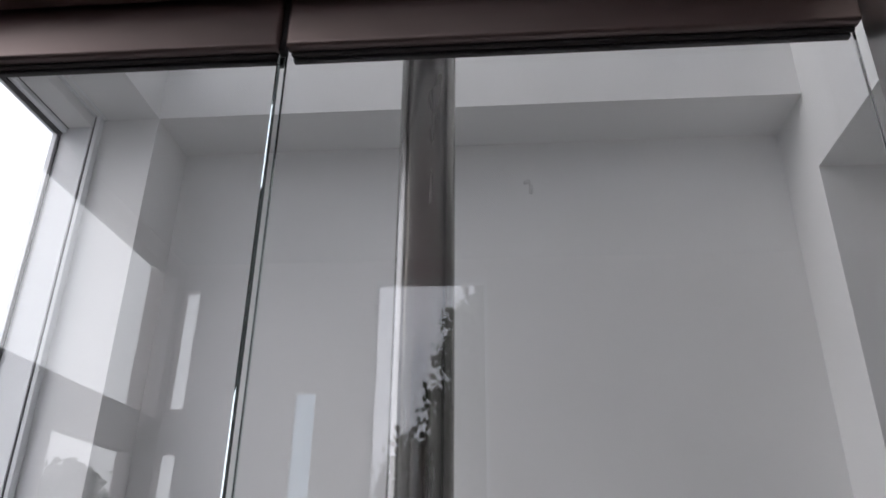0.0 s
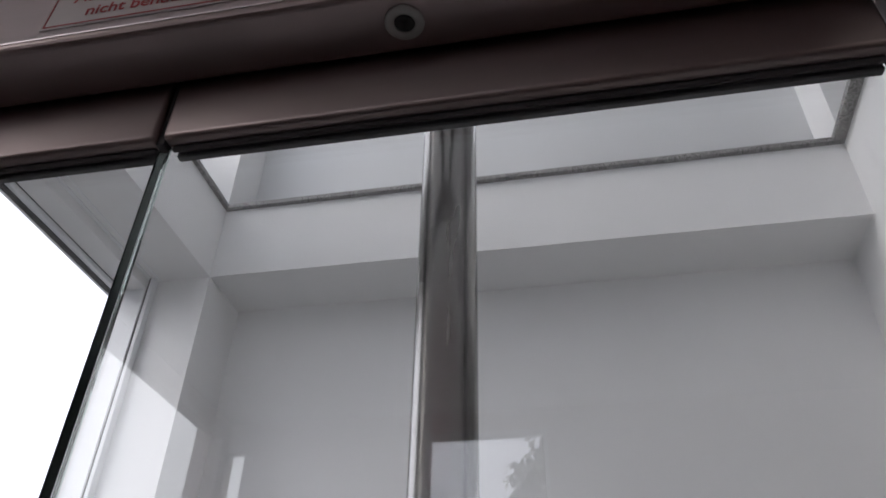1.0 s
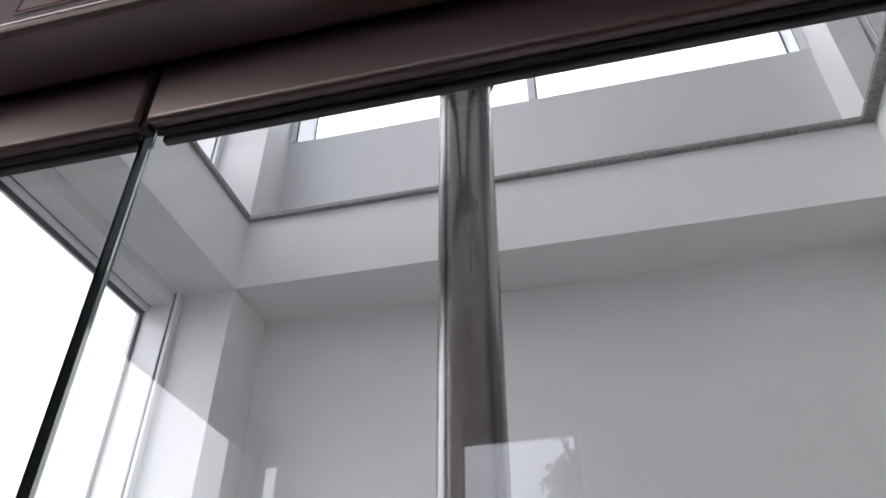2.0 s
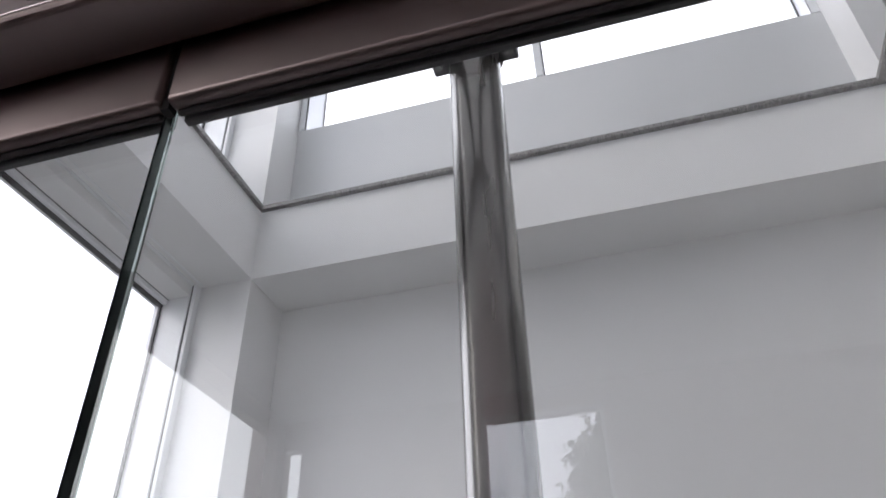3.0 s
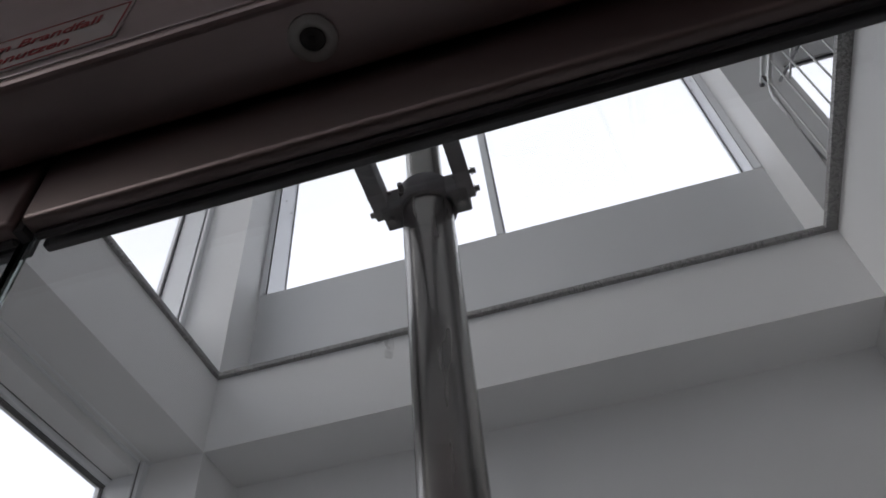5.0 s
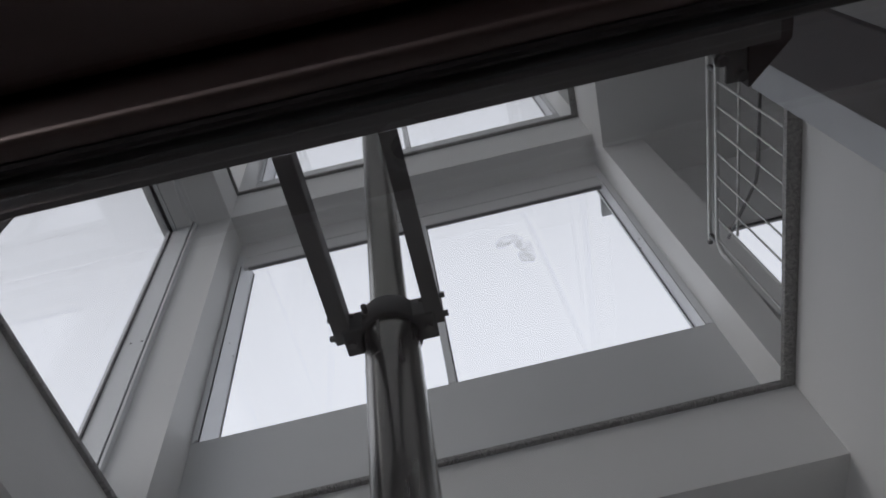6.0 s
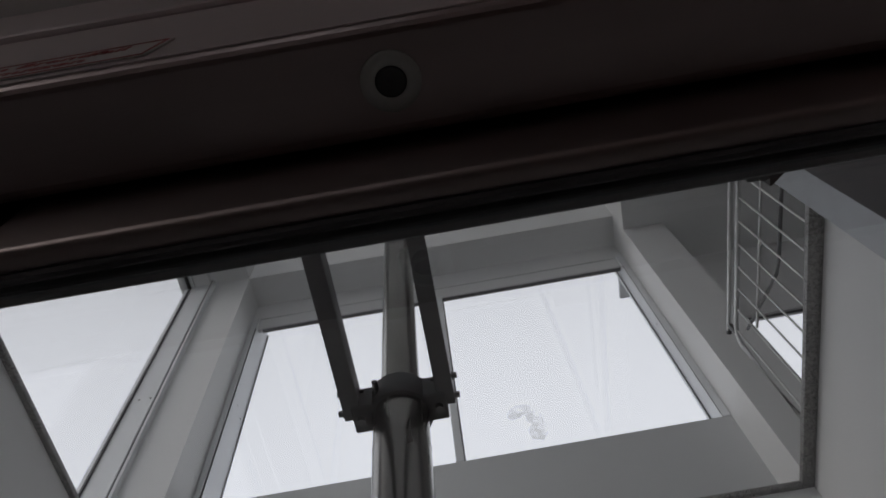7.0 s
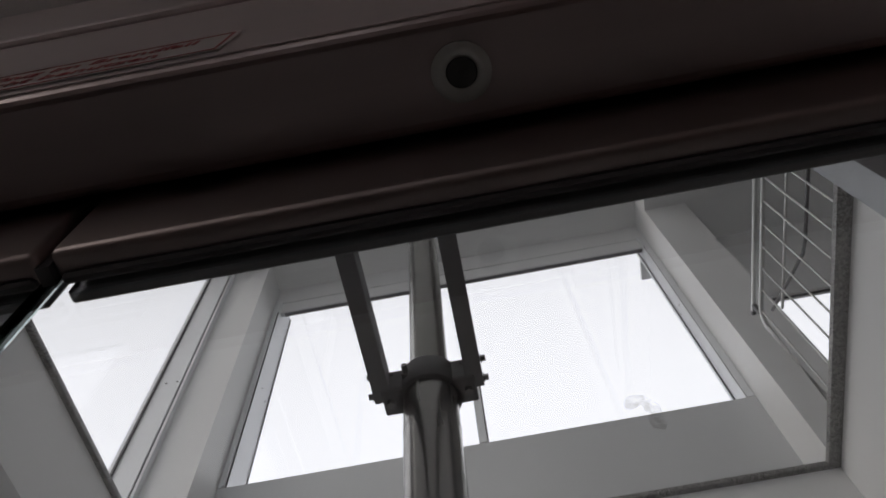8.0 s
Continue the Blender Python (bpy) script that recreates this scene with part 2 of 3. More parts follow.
# corner posts, storey by storey
for k, (z0, z1) in enumerate(((-0.9, ZS), (ZG + 0.001, ZS + STOREY), (ZG + 0.001 + STOREY, ZS + 2 * STOREY))):
    struct("post_left_%d" % (k + 1), box((-1.965, YB, z0), (XL, Y_OUT, z1)), PLASTER, "white plastered corner post between two windows", "post")
    struct("post_right_%d" % (k + 1), box((XR, YB, z0), (2.12, Y_OUT, z1)), PLASTER, "white plastered corner post beside the landing opening", "post")
    struct("wall_side_back_%d" % (k + 1), boxes(((2.12, 3.1, z0), (2.325, 3.16, z1 if k else 3.52)), ((3.6, 3.1, z0), (X_OUT, 3.16, z1 if k else 3.52)), ((2.325, 3.1, z0), (3.6, 3.16, z0 + 0.9)), ((2.325, 3.1, z0 + 2.12), (3.6, 3.16, z1 if k else 3.52))), PLASTER, "white plastered landing wall with a window opening")
    struct("wall_side_end_%d" % (k + 1), box((X_OUT - 0.1, 0.058, z0), (X_OUT, 3.1, z1 if k else 3.52)), PLASTER, "white plastered end wall of the side landing")
struct("wall_shaft_front", boxes(((-2.3, 0.0, 2.76), (X_OUT, 0.056, 12.4)), ((-2.3, 0.07, -0.9), (-0.63, 0.1, 2.76)), ((0.63, 0.07, -0.9), (X_OUT, 0.1, 2.76))), PLASTER, "white plastered front wall of the shaft above the lift door")
struct("wall_left_low", boxes(((-2.3, 0.2, -0.9), (-2.12, 0.4, 12.4)), ((-2.3, 0.4, -0.9), (-2.12, YB - 0.04, 0.3)), ((-2.3, 0.4, ZG + 0.001), (-2.12, YB - 0.04, 4.88)), ((-2.3, 0.4, ZG + STOREY + 0.001), (-2.12, YB - 0.04, 8.88))), PLASTER, "white plastered parapet below the side windows")

# granite edging on the slab ring
for k in range(2):
    zt = ZG + STOREY * k
    struct("sill_back_%d" % (k + 1), box((XL, YB - 0.03, zt), (XR + 0.012, YW - 0.031, zt + 0.03), 0.003), GRANITE, "speckled grey granite edging on the slab", "sill")
    struct("sill_left_%d" % (k + 1), box((-2.12, 0.058, zt), (XL + 0.025, YB - 0.03, zt + 0.03), 0.003), GRANITE, "speckled grey granite edging on the slab", "sill")
    struct("sill_right_%d" % (k + 1), prism(((1.706 - 0.031 * YB, 0.058), (2.05, 0.058), (2.05, YB - 0.03), (1.705, YB - 0.03)), zt, zt + 0.03), GRANITE, "speckled grey granite edging on the slab", "sill")
    struct("floor_side_%d" % (k + 1), box((2.05, 0.058, zt), (X_OUT - 0.1, 3.1, zt + 0.026)), GRANITE, "grey stone floor of the side landing", "floor")


for k in range(3):
    zz = ZS + STOREY * k
    struct("soffit_bead_%d" % (k + 1), boxes(((-1.997, 0.3, zz - 0.012), (-1.985, YB - 0.05, zz)), ((-1.955, 0.3, zz - 0.004), (-1.945, YB - 0.001, zz))), FRAME, "thin metal trim along the soffit", "trim")

# ---- windows ----
def back_window(name, z0, z1):
    """Two-light fixed window in the back wall: fixed panes, with deep white jambs outside the glass."""
    w = thing(name, "two-light white aluminium window, overcast sky behind", "window", (0, YW, z0), kind="structure")
    a = w.location.copy()
    yf, yg = YW - 0.035, YW + 0.075
    xa, xb, fa, fb = -1.520, 1.683, -1.594, 1.707
    xo, yo = -1.574, YW + 0.175          # outer corner of the deeper jamb
    part("stile", local(prism(((xo, yo), (fa, yf), (XL + 0.003, yf), (XL + 0.003, yo)), z0, z1 + 0.2), a), FRAME, w)
    part("stile", local(prism(((xb, yg), (xb, yg + 0.04), (XR - 0.003, yg + 0.04), (XR - 0.003, yf), (fb, yf)), z0, z1 + 0.2), a), FRAME, w)
    part("joint", local(box((fa - 0.011, yf - 0.002, z0), (fa - 0.002, yf + 0.003, z1)), a), FRAME_DARK, w, "dark joint line")
    part("joint", local(box((fb + 0.001, yf - 0.0015, z0), (fb + 0.0045, yf + 0.003, z1)), a), FRAME_DARK, w, "dark joint line")
    part("bead", local(box((fa - 0.036, yf - 0.012, z0), (fa - 0.012, yf, z1 + 0.18), 0.003), a), FRAME, w)
    part("head", local(box((fa + 0.046, YW - 0.012, z1 - 0.004), (fb - 0.012, YW + 0.022, z1 + 0.003)), a), GREY, w, "dark window head seal")
    part("top_rail", local(box((xa, yg - 0.02, z1 + 0.18), (xb, yg + 0.04, z1 + 0.26), 0.003), a), FRAME, w)
    mu = part("mullion", local(box((0.034, YW - 0.036, z0), (0.084, yg + 0.03, z1 - 0.006), 0.004), a), FRAME, w)
    part("joint", local(box((0.0845, yf + 0.012, z0), (0.088, yf + 0.02, z1 - 0.006)), a), FRAME_DARK, mu, "dark joint line")
    for x0, x1, g0, g1 in ((xa, 0.034, fa, 0.034), (0.084, xb, 0.084, fb)):
        p = part("pane", local(box((g0, yf + 0.004, z0), (g1, yf + 0.012, z1 - 0.006)), a), GLASS_WIN, w)
        p.visible_shadow = False
        for sx, sy in ((x0, yg), (x1 - 0.007, yg)):
            if sx == xa:
                sx, sy = xo + 0.001, yo
            part("seal", local(box((sx, sy - 0.012, z0), (sx + 0.007, sy - 0.001, z1 + 0.18)), a), FRAME_DARK, p, "dark rubber seal")
    for k, u in ((0, 0.35), (1, 0.75)):
        for x0, x1, y1, dz in ((fa, xo, yo, 0.0), (fb, xb, yg, 0.07)):
            px, py = x0 + (x1 - x0) * u, yf + (y1 - yf) * u
            sg = 1 if x1 > x0 else -1
            zs = z0 + 1.12 - 0.06 * k + dz
            part("screw", local(cyl((px - sg * 0.004, py + 0.002, zs), (px + sg * 0.0035, py - 0.002, zs), 0.0075, 10), a), FRAME_DARK, w)
    part("bracket", local(box((xb + 0.012, yg + 0.041, z1 + 0.07), (xb + 0.12, yg + 0.275, z1 + 0.11), 0.003), a), FRAME, w, "grey sheet bracket outside the pane")
    return w


def side_window(name, z0, z1):
    """Large fixed window in the left wall."""
    w = thing(name, "large fixed side window in a white aluminium frame", "window", (XW, 1.5, z0), kind="structure")
    a = w.location.copy()
    ya, yb = 0.4, YB - 0.045
    part("stile", local(box((XW - 0.04, yb, z0), (-1.9652, YB + 0.05, z1 + 0.103), 0.003), a), FRAME, w)
    part("stile", local(box((XW - 0.04, ya, z0), (-2.13, ya + 0.06, z1), 0.004), a), FRAME, w)
    part("bead", local(box((-2.006, yb - 0.007, z0), (-1.994, yb - 0.001, z1 + 0.103), 0.002), a), FRAME, w)
    part("groove", local(box((-1.9935, yb - 0.0015, z0), (-1.986, yb + 0.001, z1 + 0.103)), a), FRAME_DARK, w, "dark joint line")
    part("head", local(box((XW - 0.04, ya, z1), (-2.135, yb, z1 + 0.03), 0.003), a), FRAME, w)
    part("soffit_strip", local(box((XW - 0.04, ya, z1 + 0.031), (-1.998, yb, z1 + 0.1035), 0.003), a), PLASTER, w, "plain white strip above the window")
    part("head_groove", local(box((-2.1345, ya, z1 + 0.0265), (-2.1315, yb, z1 + 0.0315)), a), FRAME_DARK, w, "dark joint line")
    part("head_seal", local(box((XW - 0.01, ya, z1 - 0.008), (XW + 0.02, yb, z1)), a), FRAME_DARK, w, "dark rubber seal")
    part("seal", local(box((XW - 0.002, yb - 0.012, z0), (XW + 0.014, yb - 0.001, z1 - 0.008)), a), FRAME_DARK, w, "dark rubber seal")
    part("bottom_rail", local(box((XW - 0.04, ya, z0 - 0.02), (-2.125, yb, z0 + 0.03), 0.004), a), FRAME, w)
    p = part("pane", local(box((XW - 0.012, ya, z0 + 0.03), (XW, yb, z1 - 0.008)), a), GLASS_WIN, w)
    p.visible_shadow = False
    for x in (-2.107, -2.025):
        part("screw", local(cyl((x, yb - 0.003, z0 + 1.25), (x, yb + 0.01, z0 + 1.25), 0.008, 10), a), FRAME_DARK, w)
    return w


back_window("window_1", 5.367, 7.522)
back_window("window_2", 5.367 + STOREY, 7.522 + STOREY)
side_window("window_3", 0.32, 3.85)
side_window("window_4", 4.90, 7.85)
side_window("window_5", 8.90, 11.85)
for k in range(2):
    dz = STOREY * k
    struct("parapet_%d" % (k + 1), box((XL, YW - 0.03, ZG + 0.001 + dz), (XR, YW + 0.12, 5.365 + dz)), PARAPET, "smooth light grey parapet panel under the window", "parapet")
    struct("window_head_%d" % (k + 1), boxes(((XL, YW - 0.014, 7.5265 + dz), (XR, YW + 0.022, 7.70 + dz)), ((XL, YW - 0.02, 7.705 + dz), (XR, YW + 0.022, ZS + STOREY + dz))), PLASTER, "white panels above the window, a thin joint between", "panel")
for k in range(2):
    z = ZG + STOREY * k
    w = thing("window_%d" % (6 + k), "small landing window in a white frame", "window", (3.05, 3.25, z + 1.0), kind="structure")
    a = w.location.copy()
    part("frame", local(boxes(((2.326, 3.118, z + 0.901), (2.34, 3.13, z + 2.119)), ((3.585, 3.118, z + 0.901), (3.599, 3.13, z + 2.119)), ((2.34, 3.118, z + 0.901), (3.585, 3.13, z + 0.915)), ((2.34, 3.118, z + 2.104), (3.585, 3.13, z + 2.119))), a), FRAME_DARK, w, "dark window frame")
    p = part("pane", local(box((2.34, 3.122, z + 0.915), (3.585, 3.128, z + 2.104)), a), GLASS_WIN, w)
    p.visible_shadow = False

# ---- landing in front of the lift ----
LH, LXL, LXR, LYB = 3.2, -1.5, 2.4, -2.97
struct("floor", box((LXL - 0.2, LYB - 0.2, -0.12), (LXR + 0.2, 0.0, 0.0)), FLOORM, "reddish brown landing floor", "floor")
struct("ceiling_landing", box((LXL - 0.2, LYB - 0.2, LH), (LXR + 0.2, 0.07, LH + 0.2)), PLASTER, "plain white landing ceiling", "ceiling")
struct("wall_landing_right", box((LXR, LYB, 0), (LXR + 0.2, 0.07, LH)), PLASTER_LAND, "plain pale landing wall")
# left landing wall with a high window
struct("wall_landing_left", boxes(((LXL - 0.06, LYB, 0), (LXL, -2.72, 2.36)), ((LXL - 0.06, -2.1, 0), (LXL, 0.07, 2.36)), ((LXL - 0.06, -2.72, 0), (LXL, -2.1, 1.0)), ((LXL - 0.06, -2.72, 2.17), (LXL, -2.1, 2.36)), ((LXL - 0.06, -0.9, 2.36), (LXL, 0.07, LH)), ((LXL - 0.06, LYB, 2.36), (LXL, -2.9, LH)), ((LXL - 0.06, -2.9, 3.1), (LXL, -0.9, LH))), PLASTER_LAND, "pale landing wall with a high strip window")
# rear landing wall with the entrance glazing and two slots
cuts = [(-1.49, -1.40, 1.0, 3.05), (-0.84, -0.73, 1.1, 2.5), (-0.46, 0.13, 0.02, 3.10)]
bm = bmesh.new()
x = LXL - 0.2
for xa, xb, za, zb in cuts:
    add_box(bm, (x, LYB - 0.06, 0), (xa, LYB, LH))
    if za > 0.05:
        add_box(bm, (xa, LYB - 0.06, 0), (xb, LYB, za))
    add_box(bm, (xa, LYB - 0.06, zb), (xb, LYB, LH))
    x = xb
add_box(bm, (x, LYB - 0.06, 0), (LXR + 0.2, LYB, LH))
add_box(bm, (-1.49, LYB - 0.05, 2.2), (-1.40, LYB - 0.01, 2.42))
struct("wall_landing_rear", bm, PLASTER_LAND, "pale landing wall with glazed openings to the outside")
g = thing("window_8", "tall glazed opening with a slim frame facing trees", "window", (0, LYB - 0.1, 0.02), kind="structure")
part("frame", local(boxes(((-0.46, LYB - 0.05, 0.02), (-0.44, LYB - 0.01, 3.10)), ((0.11, LYB - 0.05, 0.02), (0.13, LYB - 0.01, 3.10)), ((-0.44, LYB - 0.05, 3.07), (0.11, LYB - 0.01, 3.10)), ((-0.44, LYB - 0.05, 0.02), (0.11, LYB - 0.01, 0.08))), g.location), FRAME, g)
p = part("pane", local(box((-0.44, LYB - 0.035, 0.08), (0.11, LYB - 0.025, 3.07)), g.location), GLASS_WIN, g)
p.visible_shadow = False

s8 = thing("window_10", "narrow slot window of dim bluish glass", "window", (-0.785, LYB - 0.03, 1.1), kind="structure")
p = part("pane", local(box((-0.839, LYB - 0.036, 1.101), (-0.731, LYB - 0.028, 2.499)), s8.location), GLASS_SLOT, s8)
p.visible_shadow = False

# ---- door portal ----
struct("portal_lintel", box((-1.0, -0.0578, 2.148), (1.0, -0.004, 2.392), 0.006, 4), STEEL_SHADED, "brushed stainless steel lintel over the lift door", "lintel")
# thin sheet added to carry the lit colour of the lintel's front
struct("portal_face_lit", box((-1.0, -0.0588, 2.1545), (1.0, -0.0575, 2.392), 0.0006, 2), STEEL_FACE_LIT, "brushed stainless steel lintel front, lightened for the landing light", "panel")
struct("portal_upper_panel", box((-1.0, -0.064, 2.398), (1.0, 0.066, 2.75), 0.004, 2), STEEL_FACE_LIT, "brushed stainless steel panel above the lintel", "panel")
struct("portal_jamb_right", box((0.512, -0.0555, 0.0), (0.66, 0.0115, 2.147), 0.003), STEEL_UPRIGHT, "brushed stainless steel door jamb", "jamb")
struct("portal_jamb_left", box((-0.66, -0.0555, 0.0), (-0.503, 0.0115, 2.147), 0.003), STEEL_UPRIGHT, "brushed stainless steel door jamb", "jamb")
struct("wall_portal", boxes(((LXL, -0.03, 0), (-0.661, 0.066, LH)), ((0.661, -0.03, 0), (LXR, 0.066, LH)), ((-0.661, -0.03, 2.752), (0.661, 0.066, LH))), PLASTER_LAND, "pale wall round the lift portal")


def door_panel(name, x0, x1, meet):
    """One glass leaf of the lift door: steel head rail, seal, pane and polished edge."""
    d = thing(name, "closed frameless glass lift door leaf with steel head rail", "lift door", ((x0 + x1) / 2, 0.01, 0.02), group="lift door leaves")
    a = d.location.copy()
    g0, g1 = (x0 + 0.001, -0.0075) if meet > 0 else (-0.001, x1 - 0.001)
    part("head_rail", local(box((x0, 0.0, 2.096), (x1, 0.0155, 2.38), 0.004, 3), a), STEEL_RAIL_SHADED, d, "brushed steel head rail", True)
    part("back_clamp", local(box((x0 + 0.002, 0.0256, 2.0945), (x1 - 0.002, 0.0325, 2.38), 0.0012), a), CASTIRON, d, "dark clamp strip behind the glass")
    part("seal", local(box((x0 + 0.003, 0.0105, 2.0925), (x1 - 0.003, 0.0157, 2.0985), 0.0015), a), RUBBER, d, "black rubber seal")
    if meet > 0:
        part("meeting_seal", local(box((x1 - 0.001, 0.006, 2.0945), (x1 + 0.0052, 0.0152, 2.37)), a), RUBBER, d, "black rubber meeting seal")
    p = part("pane", local(box((g0, 0.016, 0.03), (g1, 0.025, 2.14), 0.0009), a), GLASS_DOOR, d, "clear glass with polished edges")
    p.visible_shadow = False
    p.data.materials.append(GLASS_EDGE)
    for f in p.data.polygons:
        if f.normal.x * meet > 0.5:
            f.material_index = 1
    part("bottom_rail", local(box((x0, 0.006, 0.012), (x1, 0.036, 0.06), 0.003), a), STEEL_SHADED, d)
    return d


door_panel("lift_door", -0.5, -0.003, 1)
door_panel("lift_door", 0.003, 0.51, -1)

# emergency key escutcheon in the lintel soffit
KX, KY = 0.194, -0.031
k = thing("key_escutcheon", "round steel emergency key escutcheon in the lintel", "lock", (KX, KY, 2.148))
part("rim", lathe([(0.0075, 0.002), (0.0075, -0.0022), (0.0085, -0.003), (0.0125, -0.003), (0.0142, -0.0018), (0.0145, 0.002)], 40), RIM, k, "bright turned rim", True)
part("barrel", lathe([(0.0074, 0.001), (0.0074, -0.0012), (0.0068, -0.0016), (0.0052, -0.0008), (0.0005, -0.0006)], 32), BARREL, k, "dark recessed barrel", True)
part("pin", cyl((0, 0, 0.0), (0, 0, -0.0012), 0.0024, 3), RUBBER, k)

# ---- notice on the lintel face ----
n = thing("notice", "translucent notice film with red border and red lettering", "sign", (0.0, -0.059, 2.189))
part("plate", box((-0.083, -0.0008, -0.026), (0.083, 0.0, 0.026)), PAPER, n)
bm = bmesh.new()
for lo, hi in (((-0.081, -0.0012, -0.024), (0.081, -0.0009, -0.0228)), ((-0.081, -0.0012, 0.0228), (0.081, -0.0009, 0.024)), ((-0.081, -0.0012, -0.0228), (-0.0798, -0.0009, 0.0228)), ((0.0798, -0.0012, -0.0228), (0.081, -0.0009, 0.0228))):
    add_box(bm, lo, hi)
part("border", bm, REDINK, n, "red printed border")


def lettering(text, x, z, size, parent):
    c = bpy.data.curves.new("lettering", 'FONT')
    c.body, c.size, c.align_x, c.extrude, c.offset = text, size, 'CENTER', 0.0001, 0.0002
    tmp = bpy.data.objects.new("lettering", c)
    me = bpy.data.meshes.new_from_object(tmp)
    bpy.data.objects.remove(tmp)
    ob = new("lettering", me)
    ob.data.materials.append(REDINK)
    ob.parent = parent
    ob.matrix_local = pose(x, -0.0012, z, 90, 0, 0)
    ob["label"] = "red printed words"


lettering("Aufzug im Brandfall", 0, 0.004, 0.0165, n)
lettering("nicht benutzen", 0, -0.015, 0.0165, n)

# greasy smudge on the door glass
SMEAR = bpy.data.materials.new("greasy_smear")
SMEAR.use_nodes = True
nt = SMEAR.node_tree
nt.nodes.clear()
out = nt.nodes.new("ShaderNodeOutputMaterial")
mx = nt.nodes.new("ShaderNodeMixShader")
tr = nt.nodes.new("ShaderNodeBsdfTransparent")
df = nt.nodes.new("ShaderNodeBsdfDiffuse")
df.inputs[0].default_value = (0.5, 0.52, 0.52, 1)
nz = nt.nodes.new("ShaderNodeTexNoise")
nz.inputs["Scale"].default_value = 420
gp = nt.nodes.new("ShaderNodeNewGeometry")
nt.links.new(gp.outputs["Position"], nz.inputs["Vector"])
mr = nt.nodes.new("ShaderNodeMapRange")
mr.inputs["From Min"].default_value, mr.inputs["From Max"].default_value = 0.32, 0.7
mr.inputs["To Min"].default_value, mr.inputs["To Max"].default_value = 0.0, 0.3
nt.links.new(nz.outputs[0], mr.inputs["Value"])
nt.links.new(mr.outputs[0], mx.inputs[0])
nt.links.new(tr.outputs[0], mx.inputs[1])
nt.links.new(df.outputs[0], mx.inputs[2])
nt.links.new(mx.outputs[0], out.inputs[0])
bm = bmesh.new()
stroke = [(-0.0040, 0.0018, 0.0004), (-0.0030, 0.0030, 0.0009), (-0.0014, 0.0040, 0.0011), (0.0006, 0.0041, 0.0010), (0.0020, 0.0028, 0.0008), (0.0028, 0.0010, 0.0010), (0.0034, -0.0008, 0.0007), (0.0030, -0.0026, 0.0012), (0.0018, -0.0040, 0.0014), (0.0004, -0.0042, 0.0006)]
rail = []
for i, (dx, dz, hw) in enumerate(stroke):
    q, p0 = stroke[min(i + 1, len(stroke) - 1)], stroke[max(i - 1, 0)]
    d = Vector((q[0] - p0[0], 0, q[1] - p0[1])).normalized()
    nrm = Vector((-d.z, 0, d.x)) * hw * 2.1
    c = Vector((0.218 + dx * 0.85, 0.0157, 1.9495 + dz * 1.2))
    rail.append((bm.verts.new(c + nrm), bm.verts.new(c - nrm)))
for (a0, b0), (a1, b1) in zip(rail, rail[1:]):
    bm.faces.new((a0, b0, b1, a1))
sm = mesh_ob("smudge", bm, SMEAR)
tagged(sm, "small greasy finger smudge on the glass door", "smudge")

bm = bmesh.new()
for i, (x, z) in enumerate(((0.179, 1.772), (0.191, 1.751), (0.193, 1.715), (0.162, 1.714), (-0.144, 1.849), (-0.166, 1.800), (-0.031, 1.742), (0.183, 1.776))):
    bmesh.ops.create_icosphere(bm, subdivisions=1, radius=0.0005 + 0.0002 * (i % 3), matrix=Matrix.Translation((x, 0.0155, z)) @ Matrix.Diagonal((1, 0.3, 1.4, 1)))
tagged(mesh_ob("dust_specks", bm, PLASTER), "tiny pale dust specks on the door glass", "dust", kind="stuff")

# ---- hydraulic jack ----
CX, CY = 0.023, 1.014
ZC = 3.275                                # underside of the yoke collar
j = thing("hydraulic_jack", "polished two-stage hydraulic lift jack standing in the pit", "hydraulic jack", (CX, CY, -0.9))
part("cylinder", lathe([(0.0685, 0), (0.0685, ZC + 0.9 + 0.02)], 64), CYL, j, "oily dark steel lower stage", True)
part("joint_ring", lathe([(0.0687, ZC + 0.9 - 0.13), (0.0693, ZC + 0.9 - 0.128), (0.0693, ZC + 0.9 - 0.124), (0.0687, ZC + 0.9 - 0.122)], 64), CYL, j)
part("plunger", lathe([(0.0505, ZC + 0.9 + 0.02), (0.0505, 12.9)], 64), CHROME, j, "bright upper plunger", True)
part("base", box((-0.15, -0.15, 0), (0.15, 0.15, 0.03), 0.004), CASTIRON, j)

